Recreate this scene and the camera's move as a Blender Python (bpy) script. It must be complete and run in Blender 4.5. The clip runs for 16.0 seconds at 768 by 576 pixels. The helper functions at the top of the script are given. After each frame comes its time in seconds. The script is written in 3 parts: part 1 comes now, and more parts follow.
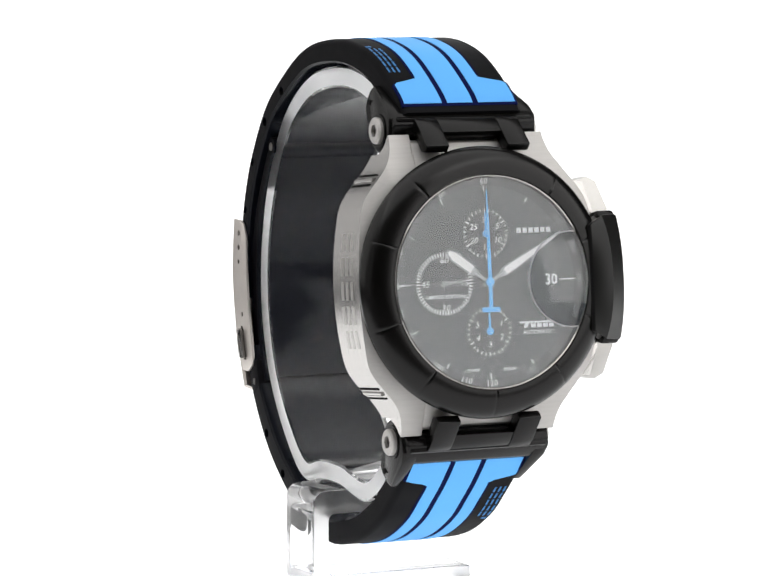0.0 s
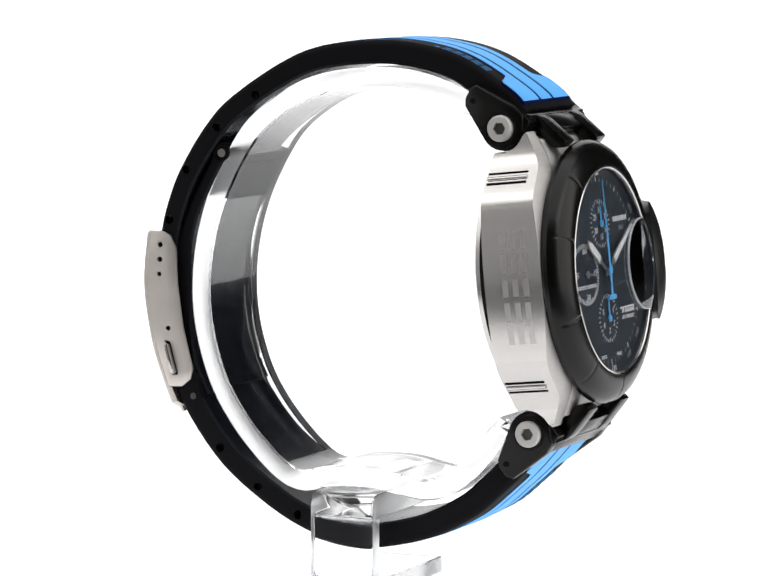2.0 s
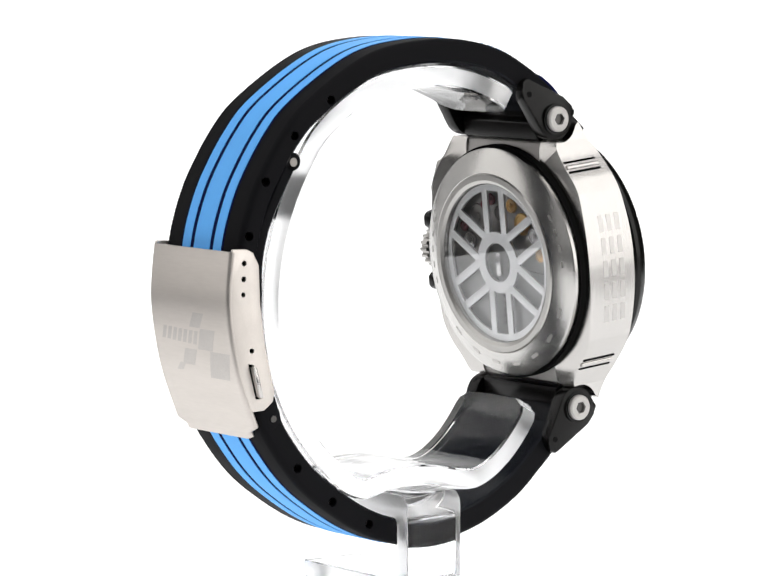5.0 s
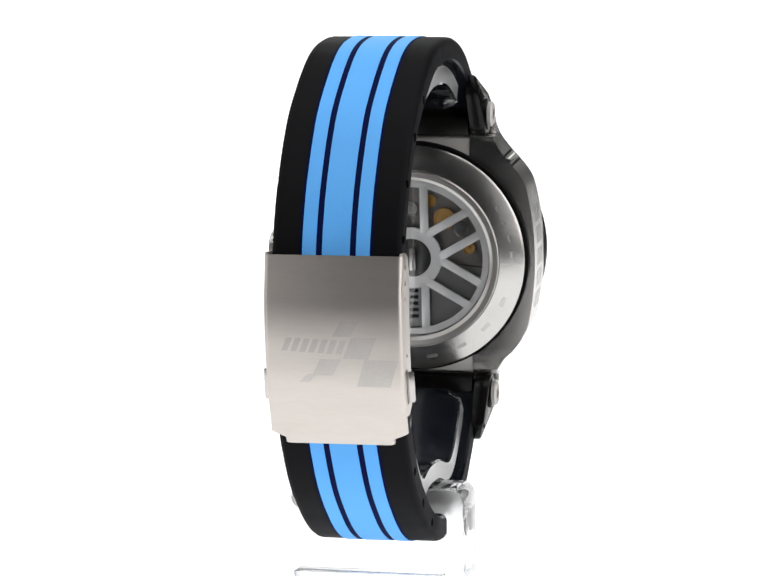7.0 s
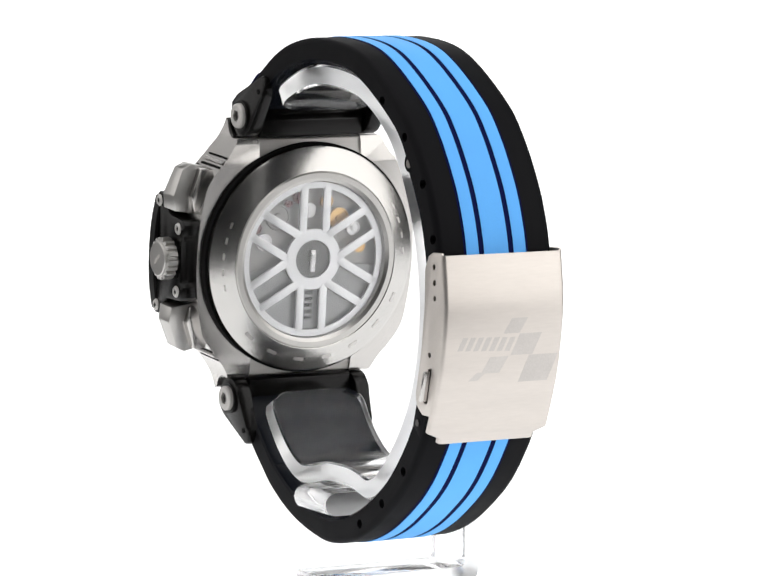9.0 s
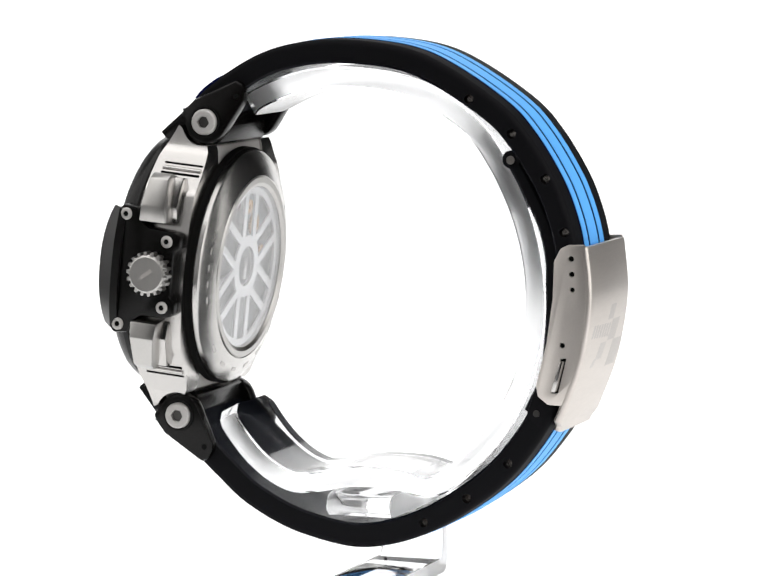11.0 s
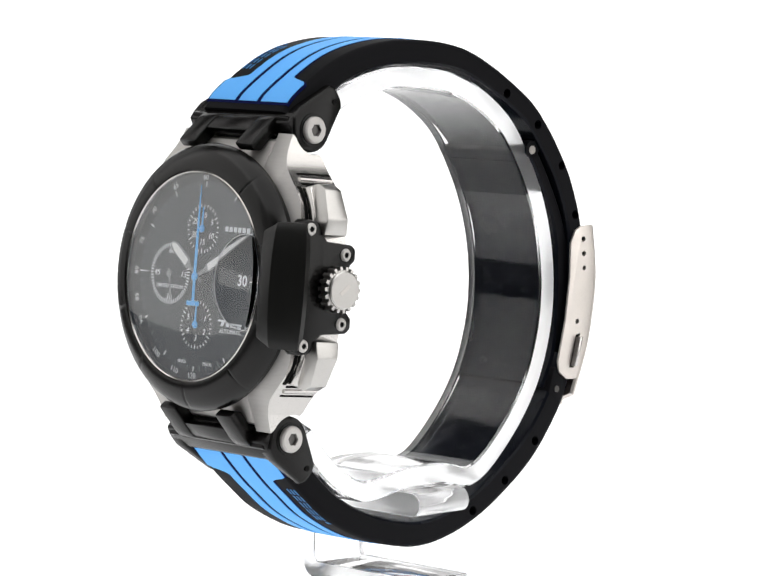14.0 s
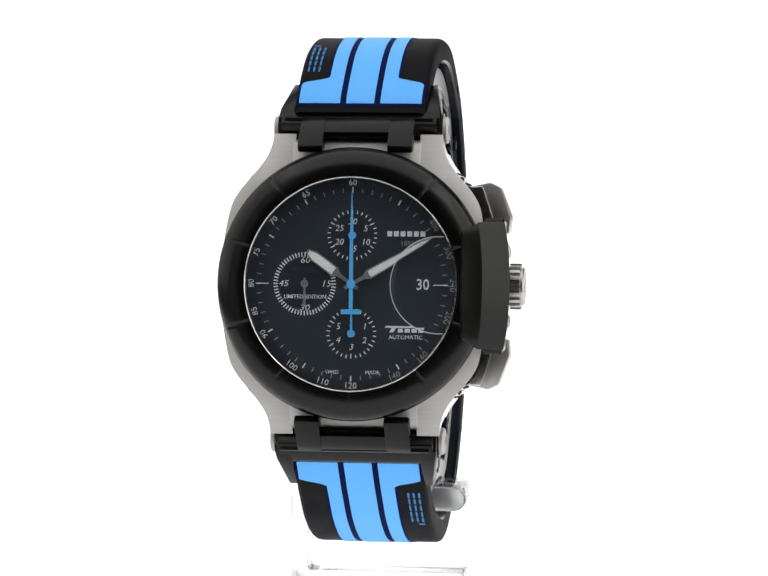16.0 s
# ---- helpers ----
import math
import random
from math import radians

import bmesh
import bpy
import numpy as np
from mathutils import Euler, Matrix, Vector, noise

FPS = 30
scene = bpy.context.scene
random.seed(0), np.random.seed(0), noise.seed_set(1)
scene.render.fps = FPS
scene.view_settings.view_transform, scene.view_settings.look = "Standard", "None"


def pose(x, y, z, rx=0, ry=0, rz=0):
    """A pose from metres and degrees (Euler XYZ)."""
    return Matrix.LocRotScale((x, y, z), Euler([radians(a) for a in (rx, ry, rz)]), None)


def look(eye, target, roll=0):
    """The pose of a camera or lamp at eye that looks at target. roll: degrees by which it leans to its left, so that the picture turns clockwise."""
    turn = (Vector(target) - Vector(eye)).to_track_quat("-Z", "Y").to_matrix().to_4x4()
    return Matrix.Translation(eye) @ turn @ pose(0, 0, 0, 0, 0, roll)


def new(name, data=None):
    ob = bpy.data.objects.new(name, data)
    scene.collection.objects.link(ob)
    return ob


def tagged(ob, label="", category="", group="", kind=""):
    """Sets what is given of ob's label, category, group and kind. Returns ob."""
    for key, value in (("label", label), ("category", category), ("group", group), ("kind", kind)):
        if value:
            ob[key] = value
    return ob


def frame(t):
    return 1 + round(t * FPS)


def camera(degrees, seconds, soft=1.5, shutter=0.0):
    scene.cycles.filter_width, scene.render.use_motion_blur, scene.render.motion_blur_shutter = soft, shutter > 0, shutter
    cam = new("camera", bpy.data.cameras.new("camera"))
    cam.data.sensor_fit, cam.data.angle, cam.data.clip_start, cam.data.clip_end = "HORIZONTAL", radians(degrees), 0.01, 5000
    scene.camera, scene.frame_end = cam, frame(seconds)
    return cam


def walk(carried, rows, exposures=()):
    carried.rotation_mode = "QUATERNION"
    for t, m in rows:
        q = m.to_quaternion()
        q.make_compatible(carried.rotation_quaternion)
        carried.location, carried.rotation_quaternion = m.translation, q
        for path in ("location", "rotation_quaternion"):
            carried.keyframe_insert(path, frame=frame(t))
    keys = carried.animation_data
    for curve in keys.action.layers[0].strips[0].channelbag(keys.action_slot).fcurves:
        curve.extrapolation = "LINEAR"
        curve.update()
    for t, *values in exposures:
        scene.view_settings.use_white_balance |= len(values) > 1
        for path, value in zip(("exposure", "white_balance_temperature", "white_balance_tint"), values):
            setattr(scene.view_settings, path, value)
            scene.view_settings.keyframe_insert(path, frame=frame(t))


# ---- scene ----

# ---------------------------------------------------------------- camera
cam = camera(11.678, 16.0)
FLOOR = 52.6                      # mm from the table up to the dial's height
walk(cam, [(t, pose(0, -0.612, 0.1086, 90 - 5.567, 0, 0)) for t in (0.0, 16.0)])

# ---------------------------------------------------------------- world, lamps, exposure
world = bpy.data.worlds.new("studio_dark")
world.use_nodes = True
world.node_tree.nodes["Background"].inputs[0].default_value = (0.9, 0.95, 1.0, 1)
world.node_tree.nodes["Background"].inputs[1].default_value = 0.05
scene.world = world
scene.view_settings.exposure = 0.0


def softbox(name, eye, target, w, h, power, colour):
    lamp = bpy.data.lights.new(name, "AREA")
    lamp.shape, lamp.size, lamp.size_y, lamp.energy, lamp.color = "RECTANGLE", w, h, power, colour
    ob = new(name, lamp)
    ob.matrix_world = look(eye, target)
    return ob


softbox("softbox_right", (0.51, -0.185, 0.24), (0, 0, 0.07), 0.72, 0.80, 3.45, (1.0, 0.985, 0.965))
softbox("softbox_left", (-0.55, 0.0, 0.35), (0, 0, 0.07), 0.60, 0.68, 1.45, (1.0, 0.985, 0.965))
softbox("diffuser_left", (-0.42, -0.40, 0.26), (0, 0, 0.07), 0.34, 0.80, 0.34, (1.0, 0.99, 0.98))
softbox("softbox_back_left", (-0.57, 0.51, 0.26), (-0.03, 0, 0.07), 0.50, 0.64, 0.55, (1.0, 0.99, 0.98))
softbox("diffuser_right", (0.33, -0.50, 0.26), (0, 0, 0.07), 0.22, 0.80, 0.22, (1.0, 0.99, 0.98))
softbox("softbox_top", (0, -0.10, 0.72), (0, 0, 0.06), 1.10, 0.90, 4.8, (1.0, 0.99, 0.98))

# ---------------------------------------------------------------- materials


def material(name, colour, rough=0.5, metal=0.0, spec=0.5, grain=0.0, grain_scale=4000.0, bump=0.0, bump_scale=3000.0,
             wear=0.0, wear_scale=250.0, stretch=(1, 1, 1), coat=0.0, glow=0.0):
    """A surface with fine grain, broad wear and relief, in real size."""
    mat = bpy.data.materials.new(name)
    mat.use_nodes = True
    nodes, links = mat.node_tree.nodes, mat.node_tree.links
    b = nodes["Principled BSDF"]
    b.inputs["Base Color"].default_value = (*colour, 1)
    b.inputs["Roughness"].default_value = rough
    b.inputs["Metallic"].default_value = metal
    b.inputs["Specular IOR Level"].default_value = spec
    b.inputs["Coat Weight"].default_value = coat
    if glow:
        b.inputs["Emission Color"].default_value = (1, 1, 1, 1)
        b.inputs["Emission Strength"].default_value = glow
    coord = nodes.new("ShaderNodeTexCoord")
    mapping = nodes.new("ShaderNodeMapping")
    mapping.inputs["Scale"].default_value = stretch
    links.new(coord.outputs["Object"], mapping.inputs["Vector"])

    def tex(scale, detail):
        n = nodes.new("ShaderNodeTexNoise")
        n.inputs["Scale"].default_value, n.inputs["Detail"].default_value = scale, detail
        links.new(mapping.outputs[0], n.inputs["Vector"])
        return n

    if grain or wear:
        fine, broad = tex(grain_scale, 3), tex(wear_scale, 4)
        add = nodes.new("ShaderNodeMath")
        add.operation = "MULTIPLY_ADD"
        add.inputs[1].default_value, add.inputs[2].default_value = 2 * grain, 1 - grain - wear
        links.new(fine.outputs["Fac"], add.inputs[0])
        more = nodes.new("ShaderNodeMath")
        more.operation = "MULTIPLY_ADD"
        more.inputs[1].default_value = 2 * wear
        links.new(broad.outputs["Fac"], more.inputs[0])
        links.new(add.outputs[0], more.inputs[2])
        mix = nodes.new("ShaderNodeVectorMath")
        mix.operation = "SCALE"
        mix.inputs[0].default_value = colour
        links.new(more.outputs[0], mix.inputs["Scale"])
        links.new(mix.outputs[0], b.inputs["Base Color"])
        gl = nodes.new("ShaderNodeMath")
        gl.operation = "MULTIPLY_ADD"
        gl.inputs[1].default_value, gl.inputs[2].default_value = rough * (grain + wear), rough * (1 - 0.5 * (grain + wear))
        links.new(broad.outputs["Fac"], gl.inputs[0])
        links.new(gl.outputs[0], b.inputs["Roughness"])
    if bump:
        n, bp = tex(bump_scale, 2), nodes.new("ShaderNodeBump")
        bp.inputs["Strength"].default_value, bp.inputs["Distance"].default_value = bump, 0.0001
        links.new(n.outputs["Fac"], bp.inputs["Height"])
        links.new(bp.outputs[0], b.inputs["Normal"])
    return mat


def clear(name, ior, colour=(1, 1, 1), rough=0.0, gloss=1.0, level=0.5):
    mat = bpy.data.materials.new(name)
    mat.use_nodes = True
    b = mat.node_tree.nodes["Principled BSDF"]
    b.inputs["Base Color"].default_value = (*colour, 1)
    b.inputs["Transmission Weight"].default_value = 1.0
    b.inputs["Specular Tint"].default_value = (gloss, gloss, gloss, 1)
    b.inputs["Specular IOR Level"].default_value = level
    b.inputs["Roughness"].default_value, b.inputs["IOR"].default_value = rough, ior
    return mat


RUBBER = material("black_rubber", (0.0048, 0.0048, 0.006), 0.6, spec=0.06, grain=0.15, bump=0.04, bump_scale=5000, wear=0.2)
LINING = material("smooth_rubber_lining", (0.004, 0.0048, 0.0075), 0.22, spec=0.1, wear=0.2)
BLUE = material("blue_rubber", (0.115, 0.44, 0.97), 0.55, spec=0.2, grain=0.04, bump=0.1, wear=0.04)
MARKBLUE = material("dull_blue_mark", (0.05, 0.20, 0.48), 0.6, spec=0.2, grain=0.1)
NAVY = material("navy_rubber", (0.002, 0.005, 0.05), 0.7, spec=0.05, grain=0.1)
PVD = material("black_coated_steel", (0.0036, 0.0034, 0.0032), 0.24, spec=0.2, grain=0.1, bump=0.08, bump_scale=6000, wear=0.2)
GUARD = material("matt_black_guard", (0.006, 0.006, 0.0057), 0.34, spec=0.3, grain=0.12, bump=0.06, wear=0.2)
BEZEL = material("black_bezel", (0.0032, 0.003, 0.0028), 0.24, spec=0.26, grain=0.15, wear=0.35, wear_scale=160, bump=0.05)
STEEL = material("polished_steel", (0.54, 0.525, 0.51), 0.2, 1.0, grain=0.03, wear=0.05)
SATIN = material("satin_steel", (0.57, 0.557, 0.543), 0.7, 1.0, grain=0.08, grain_scale=2500, stretch=(0.05, 1, 1), bump=0.12, bump_scale=6000, wear=0.06)
BRUSHED = material("brushed_steel", (0.62, 0.58, 0.545), 0.42, 1.0, grain=0.05, grain_scale=3000, stretch=(0.15, 1, 1), bump=0.1, bump_scale=6000, wear=0.14, wear_scale=160)
ETCH = material("etched_steel", (0.54, 0.515, 0.495), 0.48, 1.0, grain=0.1, wear=0.1)
DIAL = material("dial_black", (0.021, 0.029, 0.037), 0.45, spec=0.4, grain=0.15, grain_scale=6000, wear=0.1)
INNER = material("dial_flange", (0.017, 0.022, 0.030), 0.4, spec=0.4, grain=0.1)
PRINT = material("white_print", (0.82, 0.84, 0.86), 0.6, spec=0.2, grain=0.05)
DIM = material("grey_print", (0.32, 0.34, 0.36), 0.6, spec=0.2, grain=0.1)
LUME = material("pale_lume", (0.90, 0.90, 0.88), 0.5, spec=0.3, grain=0.06)
HANDBLUE = material("blue_hand", (0.11, 0.52, 1.0), 0.4, spec=0.4, grain=0.04)
GREY = material("grey_hand", (0.30, 0.31, 0.32), 0.35, 0.8, grain=0.06)
# near-black for shade painted into recesses, and for dark marks
SHADEMARK = material("recess_shade_and_marks", (0.004, 0.004, 0.004), 0.8, spec=0.1, grain=0.1)
CASEBACK = material("circular_satin_steel", (0.56, 0.55, 0.535), 0.23, 1.0, grain=0.06, bump=0.06, bump_scale=5000, wear=0.12, wear_scale=120)
FLANK = material("fine_brushed_flank", (0.57, 0.555, 0.54), 0.25, 1.0, grain=0.05, grain_scale=2500, stretch=(1, 1, 0.05), bump=0.06, bump_scale=6000, wear=0.08)
FLANKMARK = material("etched_flank_mark", (0.53, 0.515, 0.50), 0.36, 1.0, grain=0.08, wear=0.1)
PUSHER = material("pusher_steel", (0.48, 0.47, 0.455), 0.32, 1.0, grain=0.05, wear=0.1)
WEIGHT = material("striped_rotor_weight", (0.24, 0.236, 0.23), 0.36, 1.0, grain=0.15, grain_scale=1500, stretch=(1, 0.05, 1), bump=0.15, wear=0.1)
ROTOR = material("bead_blasted_rotor", (0.80, 0.79, 0.78), 0.46, 1.0, grain=0.08, bump=0.1, wear=0.05)
MOVEMENT = material("movement_plate", (0.27, 0.255, 0.24), 0.38, 1.0, grain=0.15, wear=0.35, wear_scale=400)
CAP = material("dark_bearing_steel", (0.09, 0.087, 0.084), 0.3, 1.0, grain=0.1, wear=0.2)
BRASS = material("gilt_brass", (0.72, 0.46, 0.18), 0.3, 1.0, grain=0.1, wear=0.1)
JEWEL = material("ruby_jewel", (0.20, 0.06, 0.07), 0.1, spec=0.6, grain=0.05)
ACRYLIC = clear("clear_acrylic", 1.49, (0.985, 0.988, 1.0), 0.05, 0.15)
FROSTED = clear("sawn_acrylic_edge", 1.49, (0.97, 0.975, 0.985), 0.38)
GLINT = clear("lens_edge_glint", 1.6, (0.9, 0.92, 0.95), 0.5)
CRYSTAL = clear("sapphire", 1.62, (0.97, 0.98, 1.0), level=0.82)
WALL = material("dark_studio_wall", (0.05, 0.05, 0.052), 0.8, spec=0.2, grain=0.1, grain_scale=300, wear=0.15, wear_scale=4)

# the sweep's blown-out white is put in as an even added glow
GLOW_WHITE = material("glowing_white_sweep", (0.30, 0.30, 0.30), 0.6, spec=0.1, glow=1.03)

# ---------------------------------------------------------------- mesh helpers (all sizes in mm)
MM = Matrix.Scale(0.001, 4) @ Matrix.Translation((0, 0, FLOOR))
LEAN = math.radians(5.82)
HEAD = Matrix(((1, 0, 0, 0), (0, math.sin(LEAN), -math.cos(LEAN), -39.0),
               (0, math.cos(LEAN), math.sin(LEAN), 0.7), (0, 0, 0, 1)))     # x, up the dial, out of the dial
BODY = Matrix.Identity(4)


def part(name, bm, mat, parent, label="", space=BODY, smooth=28, base=MM):
    """Links bm as one mesh object under parent."""
    if space is not None:
        bmesh.ops.transform(bm, matrix=base @ space, verts=bm.verts)
    bmesh.ops.recalc_face_normals(bm, faces=bm.faces)
    me = bpy.data.meshes.new(name)
    for f in bm.faces:
        f.smooth = True
    for e in bm.edges:
        if len(e.link_faces) == 2 and e.calc_face_angle(0) > radians(smooth):
            e.smooth = False
    bm.to_mesh(me)
    bm.free()
    me.materials.append(mat)
    ob = new(name, me)
    ob.parent = parent
    return tagged(ob, label) if label else ob


def lathe(profile, seg=96, closed=True, wobble=None):
    """Turns (radius, height) points round the third axis. wobble(i, angle, r, h) may move a point."""
    bm = bmesh.new()
    rings = []
    for k in range(seg):
        a = 2 * math.pi * k / seg
        ring = []
        for i, (r, h) in enumerate(profile):
            if wobble:
                r, h = wobble(i, a, r, h)
            ring.append(bm.verts.new((r * math.cos(a), r * math.sin(a), h)))
        rings.append(ring)
    n = len(profile)
    for k in range(seg):
        p, q = rings[k], rings[(k + 1) % seg]
        for i in range(n if closed else n - 1):
            j = (i + 1) % n
            bm.faces.new((p[i], q[i], q[j], p[j]))
    bmesh.ops.remove_doubles(bm, verts=bm.verts, dist=1e-5)
    return bm


def prism(points, lo, hi, axis="n", bevel=0.0, segments=2):
    """A polygon drawn out along an axis: 'n' takes (x, v), 'x' takes (v, n), 'v' takes (x, n)."""
    bm = bmesh.new()
    put = {"n": lambda a, b, c: (a, b, c), "x": lambda a, b, c: (c, a, b), "v": lambda a, b, c: (a, c, b)}[axis]
    low = [bm.verts.new(put(a, b, lo)) for a, b in points]
    top = [bm.verts.new(put(a, b, hi)) for a, b in points]
    bm.faces.new(low)
    bm.faces.new(top)
    for i in range(len(points)):
        j = (i + 1) % len(points)
        bm.faces.new((low[i], low[j], top[j], top[i]))
    bmesh.ops.recalc_face_normals(bm, faces=bm.faces)
    if bevel:
        edges = [e for e in bm.edges if e.calc_face_angle(0) > radians(25)]
        bmesh.ops.bevel(bm, geom=edges, offset=bevel, segments=segments, affect="EDGES", profile=0.5, clamp_overlap=True)
    return bm


def block(x0, x1, v0, v1, n0, n1, bevel=0.0):
    return prism([(x0, v0), (x1, v0), (x1, v1), (x0, v1)], n0, n1, "n", bevel)


def join(target, extra, m=BODY):
    me = bpy.data.meshes.new("join")
    bmesh.ops.transform(extra, matrix=m, verts=extra.verts)
    extra.to_mesh(me)
    extra.free()
    target.from_mesh(me)
    bpy.data.meshes.remove(me)
    return target


def cut(bm, tool, how="DIFFERENCE"):
    """bm with the solid tool taken away, or added."""
    obs = []
    for b in (bm, tool):
        bmesh.ops.recalc_face_normals(b, faces=b.faces)
        me = bpy.data.meshes.new("solid")
        b.to_mesh(me)
        b.free()
        obs.append(new("solid", me))
    mod = obs[0].modifiers.new("cut", "BOOLEAN")
    mod.operation, mod.object, mod.solver = how, obs[1], "EXACT"
    bpy.context.view_layer.update()
    me = bpy.data.meshes.new_from_object(obs[0].evaluated_get(bpy.context.evaluated_depsgraph_get()))
    out = bmesh.new()
    out.from_mesh(me)
    for ob in obs:
        data = ob.data
        bpy.data.objects.remove(ob)
        bpy.data.meshes.remove(data)
    bpy.data.meshes.remove(me)
    return out


def rod(r, length, m, seg=20):
    bm = lathe([(0, -length / 2), (r, -length / 2), (r, length / 2), (0, length / 2)], seg, False)
    bmesh.ops.transform(bm, matrix=m, verts=bm.verts)
    return bm


def turn_x(x, v, n, sign=1):
    """A matrix whose third axis points along x (sign 1) or against it."""
    return Matrix.Translation((x, v, n)) @ Matrix.Rotation(sign * math.pi / 2, 4, "Y")


def letters(text, size, x, v, n, mat, parent, turn=0.0, name="lettering", bold=0.0, space=HEAD, shear=0.0, thick=0.03, wide=1.0):
    curve = bpy.data.curves.new("text", "FONT")
    curve.body, curve.size, curve.align_x, curve.align_y = text, size, "CENTER", "CENTER"
    curve.extrude, curve.offset, curve.resolution_u, curve.shear = thick, bold, 2, shear
    ob = new("text", curve)
    bpy.context.view_layer.update()
    me = bpy.data.meshes.new_from_object(ob.evaluated_get(bpy.context.evaluated_depsgraph_get()))
    bpy.data.objects.remove(ob)
    bm = bmesh.new()
    bm.from_mesh(me)
    bpy.data.meshes.remove(me)
    m = Matrix.Translation((x, v, n)) @ Matrix.Rotation(radians(turn), 4, "Z") @ Matrix.Diagonal((wide, 1, 1, 1))
    return part(name, bm, mat, parent, "", space @ m)


def spline(points, step):
    """A smooth way through the points, sampled about every step mm."""
    pts = [Vector(p) for p in points]
    pts = [2 * pts[0] - pts[1], *pts, 2 * pts[-1] - pts[-2]]
    out = []
    for i in range(1, len(pts) - 2):
        a, b, c, d = pts[i - 1:i + 3]
        count = max(2, round((c - b).length / step))
        for k in range(count):
            u = k / count
            out.append(0.5 * (2 * b + (c - a) * u + (2 * a - 5 * b + 4 * c - d) * u * u + (3 * b - a - 3 * c + d) * u ** 3))
    out.append(pts[-2])
    return out


def frames_of(way, side):
    """(place, outward normal, length so far) along a way in the y-z plane."""
    out, s = [], 0.0
    for i, p in enumerate(way):
        d = (way[min(i + 1, len(way) - 1)] - way[max(i - 1, 0)]).normalized()
        if i:
            s += (p - way[i - 1]).length
        out.append((p, Vector((-d.y, d.x)) * side, s))
    return out


def sweep(stations, section):
    """section(s, n) gives a closed loop of (x, height over the outer face) at length s."""
    bm, loops = bmesh.new(), []
    for p, nrm, s in stations:
        loops.append([bm.verts.new((x, p.x + nrm.x * h, p.y + nrm.y * h)) for x, h in section(s)])
    for a, b in zip(loops, loops[1:]):
        for i in range(len(a)):
            j = (i + 1) % len(a)
            bm.faces.new((a[i], a[j], b[j], b[i]))
    for cap in (loops[0], loops[-1][::-1]):
        bm.faces.new(cap)
    return bm


def round_rect(w, t, r):
    """Half width w, from height 0 down to -t, corner radius r on the outer face."""
    k = [radians(a) for a in (0, 22, 45, 68, 90)]
    right = [(w - r + r * math.cos(a), -r + r * math.sin(a)) for a in k]
    left = [(-x, h) for x, h in reversed(right)]
    e = 0.35
    return right + left + [(-w, -t + e), (-w + e, -t), (w - e, -t), (w, -t + e)]


# ---------------------------------------------------------------- the setting


def build_setting():
    # white sweep with added glow: flat table that curves up behind
    bm, rows = bmesh.new(), []
    way = [(-0.13, 0.0)] + [(0.30 + 0.22 * math.sin(a), 0.22 - 0.22 * math.cos(a)) for a in [radians(6 * k) for k in range(16)]] + [(0.52, 0.62)]
    for y, z in way:
        # the unseen sides narrow higher up so that side reflections stay dark
        narrow = min(1, max(0, (z - 0.008) / 0.02))
        rows.append([bm.verts.new((x * (1 - narrow) + side * 0.205 * narrow, y, z)) for x, side in ((-0.22, -1), (0.30, 1))])
    for a, b in zip(rows, rows[1:]):
        bm.faces.new((a[0], a[1], b[1], b[0]))
    faces = bm.faces[:]
    bmesh.ops.recalc_face_normals(bm, faces=faces)
    if faces[0].normal.z < 0:
        bmesh.ops.reverse_faces(bm, faces=faces)
    low = bmesh.ops.extrude_face_region(bm, geom=faces)
    bmesh.ops.translate(bm, vec=(0, 0.004, -0.006), verts=[v for v in low["geom"] if isinstance(v, bmesh.types.BMVert)])
    ob = part("backdrop", bm, GLOW_WHITE, None, "", None)
    tagged(ob, "white seamless sweep with added glow, behind and under the watch", "backdrop", kind="structure")
    # the dark studio round it
    for name, c, d in (("wall_back", (0, 1.6, 0.95), (1.6, 0.05, 0.95)), ("wall_front", (0, -1.6, 0.95), (1.6, 0.05, 0.95)),
                       ("wall_right", (1.6, 0, 0.95), (0.05, 1.6, 0.95)), ("wall_left", (-1.6, 0, 0.95), (0.05, 1.6, 0.95)),
                       ("floor", (0, 0, -0.057), (1.65, 1.65, 0.05)), ("ceiling", (0, 0, 1.95), (1.65, 1.65, 0.05))):
        bm = bmesh.new()
        bmesh.ops.create_cube(bm, size=2)
        bmesh.ops.transform(bm, matrix=Matrix.Translation(c) @ Matrix.Diagonal((*d, 1)), verts=bm.verts)
        ob = part(name, bm, WALL, None, "", None)
        tagged(ob, "dark grey matt painted studio surface", name.split("_")[0], kind="structure")


# ---------------------------------------------------------------- the watch
UPPER = [(-29.7, 26.6), (-26.7, 29.6), (-18.8, 34.4), (-11.7, 36.6), (-3.6, 37.3), (6.6, 36.2), (14.1, 33.3), (23.2, 27.4),
         (27.7, 22.7), (31.6, 16.8), (33.9, 12.0), (35.7, 5.9), (36.6, -2.0), (36.4, -8.0)]
LOWER = [(-34.4, -25.2), (-29.0, -31.3), (-25.1, -35.0), (-20.4, -38.9), (-13.2, -42.6), (-5.2, -44.7), (0.3, -45.1), (6.6, -43.9),
         (13.2, -41.2), (19.7, -37.1), (24.6, -33.1), (28.6, -28.4), (31.9, -23.2), (34.1, -17.0)]
WIDE = 10.3


